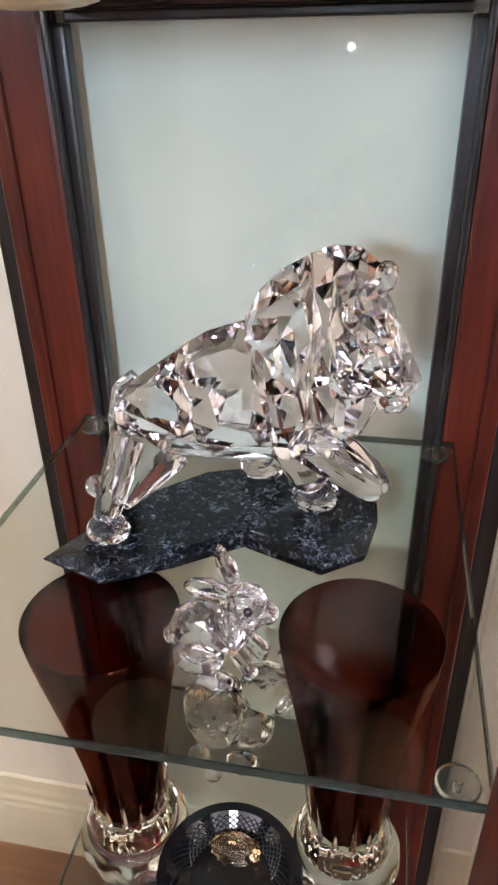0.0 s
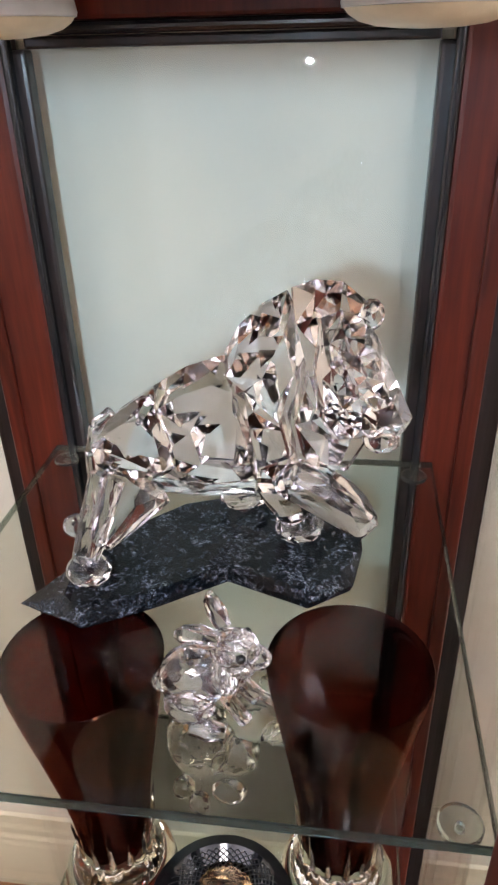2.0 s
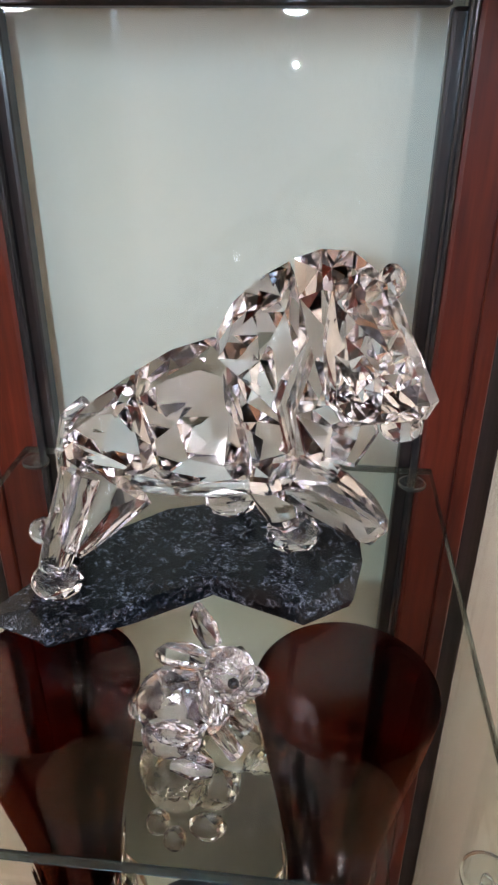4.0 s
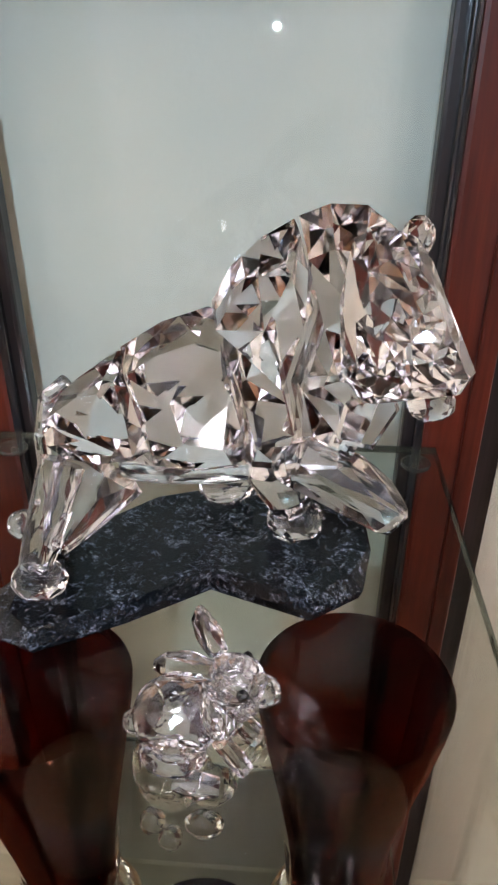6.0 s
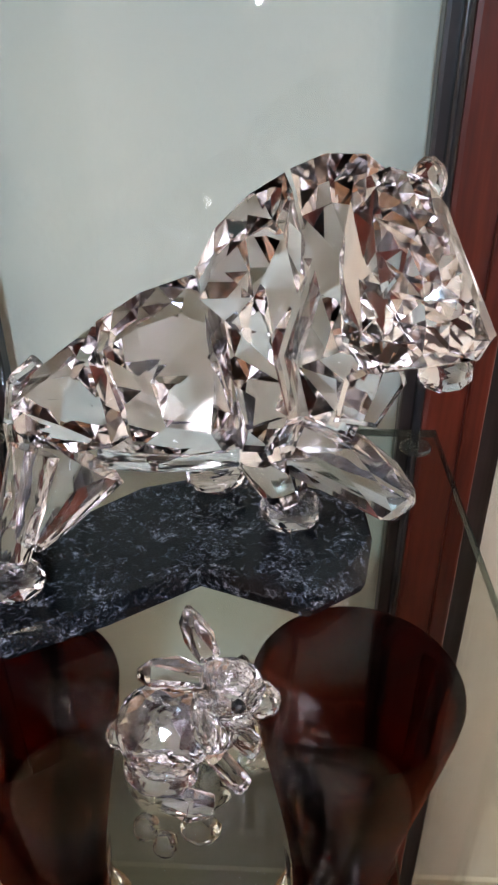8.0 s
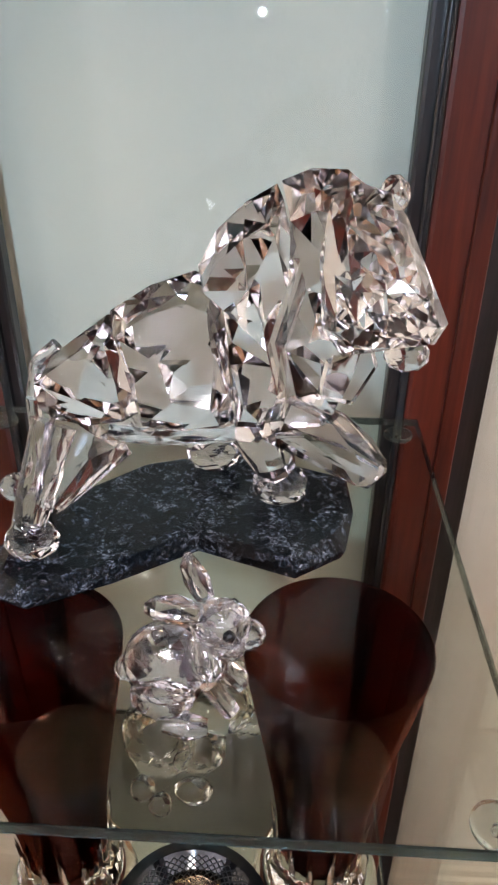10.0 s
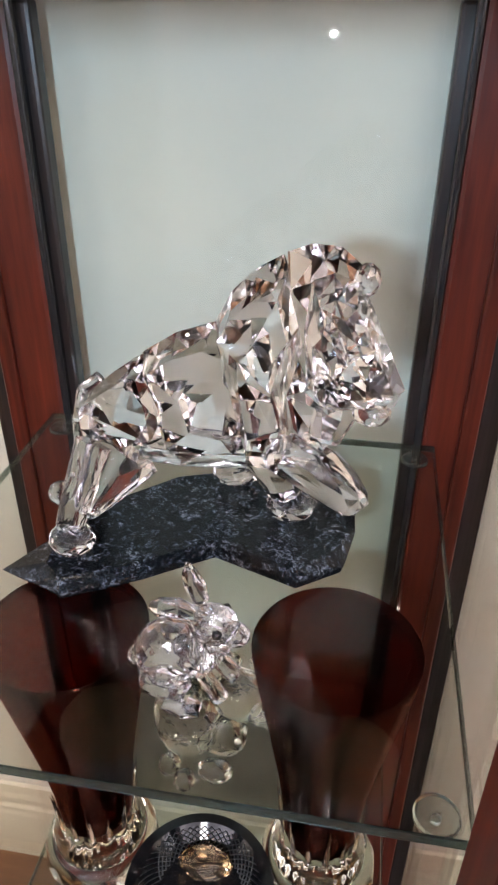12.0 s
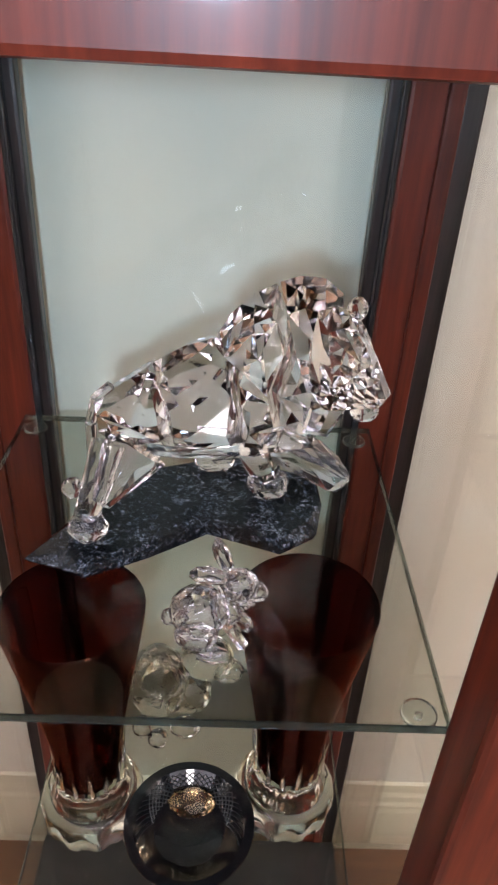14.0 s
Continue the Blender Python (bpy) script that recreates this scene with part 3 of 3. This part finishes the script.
# ---- on the lower shelf ----
def vase(x, y):
    v = thing("ruby_vase", "tall flared dark ruby glass vase with a clear cut-crystal foot", "vase", group="pair of ruby vases")
    z0 = LOW_Z + 0.0004
    seg = 48
    # ruby cup, with pointed clear cuts rising into its lower end
    bm = bmesh.new()
    outer = [(0.0315, 0.078), (0.0325, 0.092), (0.0341, 0.118), (0.0379, 0.150), (0.0433, 0.185), (0.0495, 0.222), (0.0558, 0.258), (0.0601, 0.285), (0.0616, 0.299)]
    inner = [(0.0595, 0.299), (0.0577, 0.285), (0.0532, 0.258), (0.0469, 0.222), (0.0405, 0.185), (0.0350, 0.150), (0.0308, 0.118), (0.0276, 0.096), (0.0194, 0.088)]
    lathe(bm, outer + [(0.0606, 0.3005)] + inner, seg, (x, y, z0), wobble=lambda k, i: 1 - (0.035 if i % 4 == 0 else 0.0) * max(0.0, 1 - k / 5.5) * (k < 6))
    part("cup", bm, M_RUBY, v, "dark ruby glass cup", True)
    # clear cut wedges standing round the lower end of the cup
    for i in range(14):
        bm = bmesh.new()
        a = 2 * math.pi * i / 14
        h = 0.056 if i % 2 else 0.034
        d = Vector((math.cos(a), math.sin(a), 0))
        s = Vector((-d.y, d.x, 0))
        c = Vector((x, y, z0))
        r0, r1 = 0.0333, 0.0352 + (0.003 if i % 2 else 0)
        base = c + Vector((0, 0, 0.076))
        pts = [base + d * r0 + s * 0.0034, base + d * r0 - s * 0.0034, base + d * (r0 + 0.0024), base + d * (r0 + 0.0022) + Vector((0, 0, h * 0.5)), c + d * (r1 + 0.0012) + Vector((0, 0, 0.076 + h)), base + d * (r0 + 0.0008) + s * 0.0017 + Vector((0, 0, h * 0.55)), base + d * (r0 + 0.0008) - s * 0.0017 + Vector((0, 0, h * 0.55))]
        hull_into(bm, pts, 1)
        part("cut_wedge", bm, M_CLEAR, v, "clear cut wedge")
    # solid clear foot with radial cuts
    bm = bmesh.new()
    prof = [(0.030, 0.0), (0.0430, 0.0), (0.0475, 0.004), (0.0512, 0.012), (0.0526, 0.022), (0.0520, 0.032), (0.0480, 0.041), (0.0450, 0.0445), (0.0415, 0.0455), (0.0420, 0.0475), (0.0418, 0.053), (0.0400, 0.060), (0.0370, 0.067), (0.0342, 0.0755), (0.020, 0.0757)]
    cut = {1: 0.02, 2: 0.06, 3: 0.075, 4: 0.05, 5: 0.015}
    lathe(bm, prof, 144, (x, y, z0), wobble=lambda k, i: 1 - cut.get(k, 0) * abs(math.cos(math.pi * i / 12)) ** 3 - (0.022 * abs(math.sin(math.pi * (i / 9 + 0.5 * (k % 2)))) if k > 8 else 0.0))
    part("foot", bm, M_CLEAR, v, "clear cut-crystal foot", True)
    return v


vase(0.0320, 0.380)
vase(-0.167, 0.366)


def glass_bear():
    bm = bmesh.new()
    z = LOW_Z + 0.0005
    P = lambda x, yy, zz: (-0.130 + 1.07 * (x + 0.126), 0.458 + 1.05 * (yy - 0.432), z + 1.04 * zz)
    ball_gem(bm, P(-0.108, 0.452, 0.066), 0.046, 96, 3, (0.80, 0.75, 1.15), 1, uneven=0.075)
    ball_gem(bm, P(-0.058, 0.462, 0.094), 0.033, 88, 4, (1.0, 0.8, 0.9), 1, uneven=0.075)
    ball_gem(bm, P(-0.034, 0.452, 0.086), 0.017, 56, 5, (1.1, 0.9, 0.9), 1, uneven=0.075)
    ball_gem(bm, P(-0.124, 0.432, 0.013), 0.0130, 48, 6, (1, 1, 1), 1, uneven=0.075)
    ball_gem(bm, P(-0.106, 0.418, 0.012), 0.0120, 48, 7, (1, 1, 1), 1, uneven=0.075)
    ball_gem(bm, P(-0.078, 0.428, 0.020), 0.0150, 48, 8, (1.3, 0.9, 0.9), 1, uneven=0.075)
    ball_gem(bm, P(-0.078, 0.456, 0.042), 0.026, 64, 9, (1.2, 0.9, 1.1), 1, uneven=0.075)
    ball_gem(bm, P(-0.070, 0.476, 0.124), 0.011, 40, 10, (1, 0.7, 1), 1, uneven=0.075)
    ball_gem(bm, P(-0.044, 0.478, 0.122), 0.011, 40, 11, (1, 0.7, 1), 1, uneven=0.075)
    return tagged(part("glass_figurine", bm, M_CLEAR), "clear moulded glass animal figurine on the lower shelf", "figurine")


glass_bear()


def lattice_dish():
    d = thing("black_dish", "round black glazed bowl with a raised diamond lattice inside", "dish")
    cx, cy, z = -0.065, 0.327, LOW_Z + 0.0005
    bm = bmesh.new()
    lathe(bm, [(0.0290, 0), (0.0310, 0.005), (0.0390, 0.016), (0.0505, 0.033), (0.0614, 0.0460), (0.0640, 0.0485), (0.0637, 0.0504), (0.0550, 0.0507), (0.0529, 0.0491), (0.0358, 0.0360), (0.0342, 0.0351), (0.0086, 0.0346)], 96, (cx, cy, z))
    part("bowl", bm, M_BLACK, d, "", True)
    bm = bmesh.new()
    k = 48
    for turn in (1, -1):
        for i in range(k):
            if math.sin(2 * math.pi * i / k) < 0.12:
                continue
            prev = None
            for q in range(7):
                f = q / 6
                a = 2 * math.pi * (i / k + turn * 0.085 * f)
                r = 0.0367 + 0.0158 * f
                zz = z + 0.0360 + 0.766 * (r - 0.0358) + 0.0003
                c = Vector((cx + r * math.cos(a), cy + r * math.sin(a), zz))
                t = Vector((-math.sin(a), math.cos(a), 0)) * 0.0007
                o = Vector((-math.cos(a), -math.sin(a), 0.8)) * 0.0008
                ring = [bm.verts.new(c + w) for w in (t, o, -t, -o)]
                if prev:
                    for m in range(4):
                        bm.faces.new((prev[m], prev[(m + 1) % 4], ring[(m + 1) % 4], ring[m]))
                prev = ring
    part("lattice", bm, M_LATTICE, d, "grey raised diamond lattice")
    # amber crystal in it
    bm = bmesh.new()
    ball_gem(bm, (cx + 0.001, cy + 0.020, z + 0.0485), 0.0155, 40, 5, (1.55, 0.95, 0.85), 5)
    tagged(part("amber_crystal", bm, M_AMBER), "faceted pale amber crystal lying in the black dish", "crystal")


lattice_dish()

# small clear glass at the far corner of the lower shelf
bm = bmesh.new()
gz = LOW_Z + 0.0005
lathe(bm, [(0.014, 0.0), (0.016, 0.003), (0.017, 0.03), (0.0175, 0.05), (0.0160, 0.05), (0.0150, 0.03), (0.0135, 0.008), (0.004, 0.007)], 32, (0.060, 0.470, gz))
tagged(part("small_glass", bm, M_CLEAR, None, "", True), "small clear drinking glass on the lower shelf", "glass")
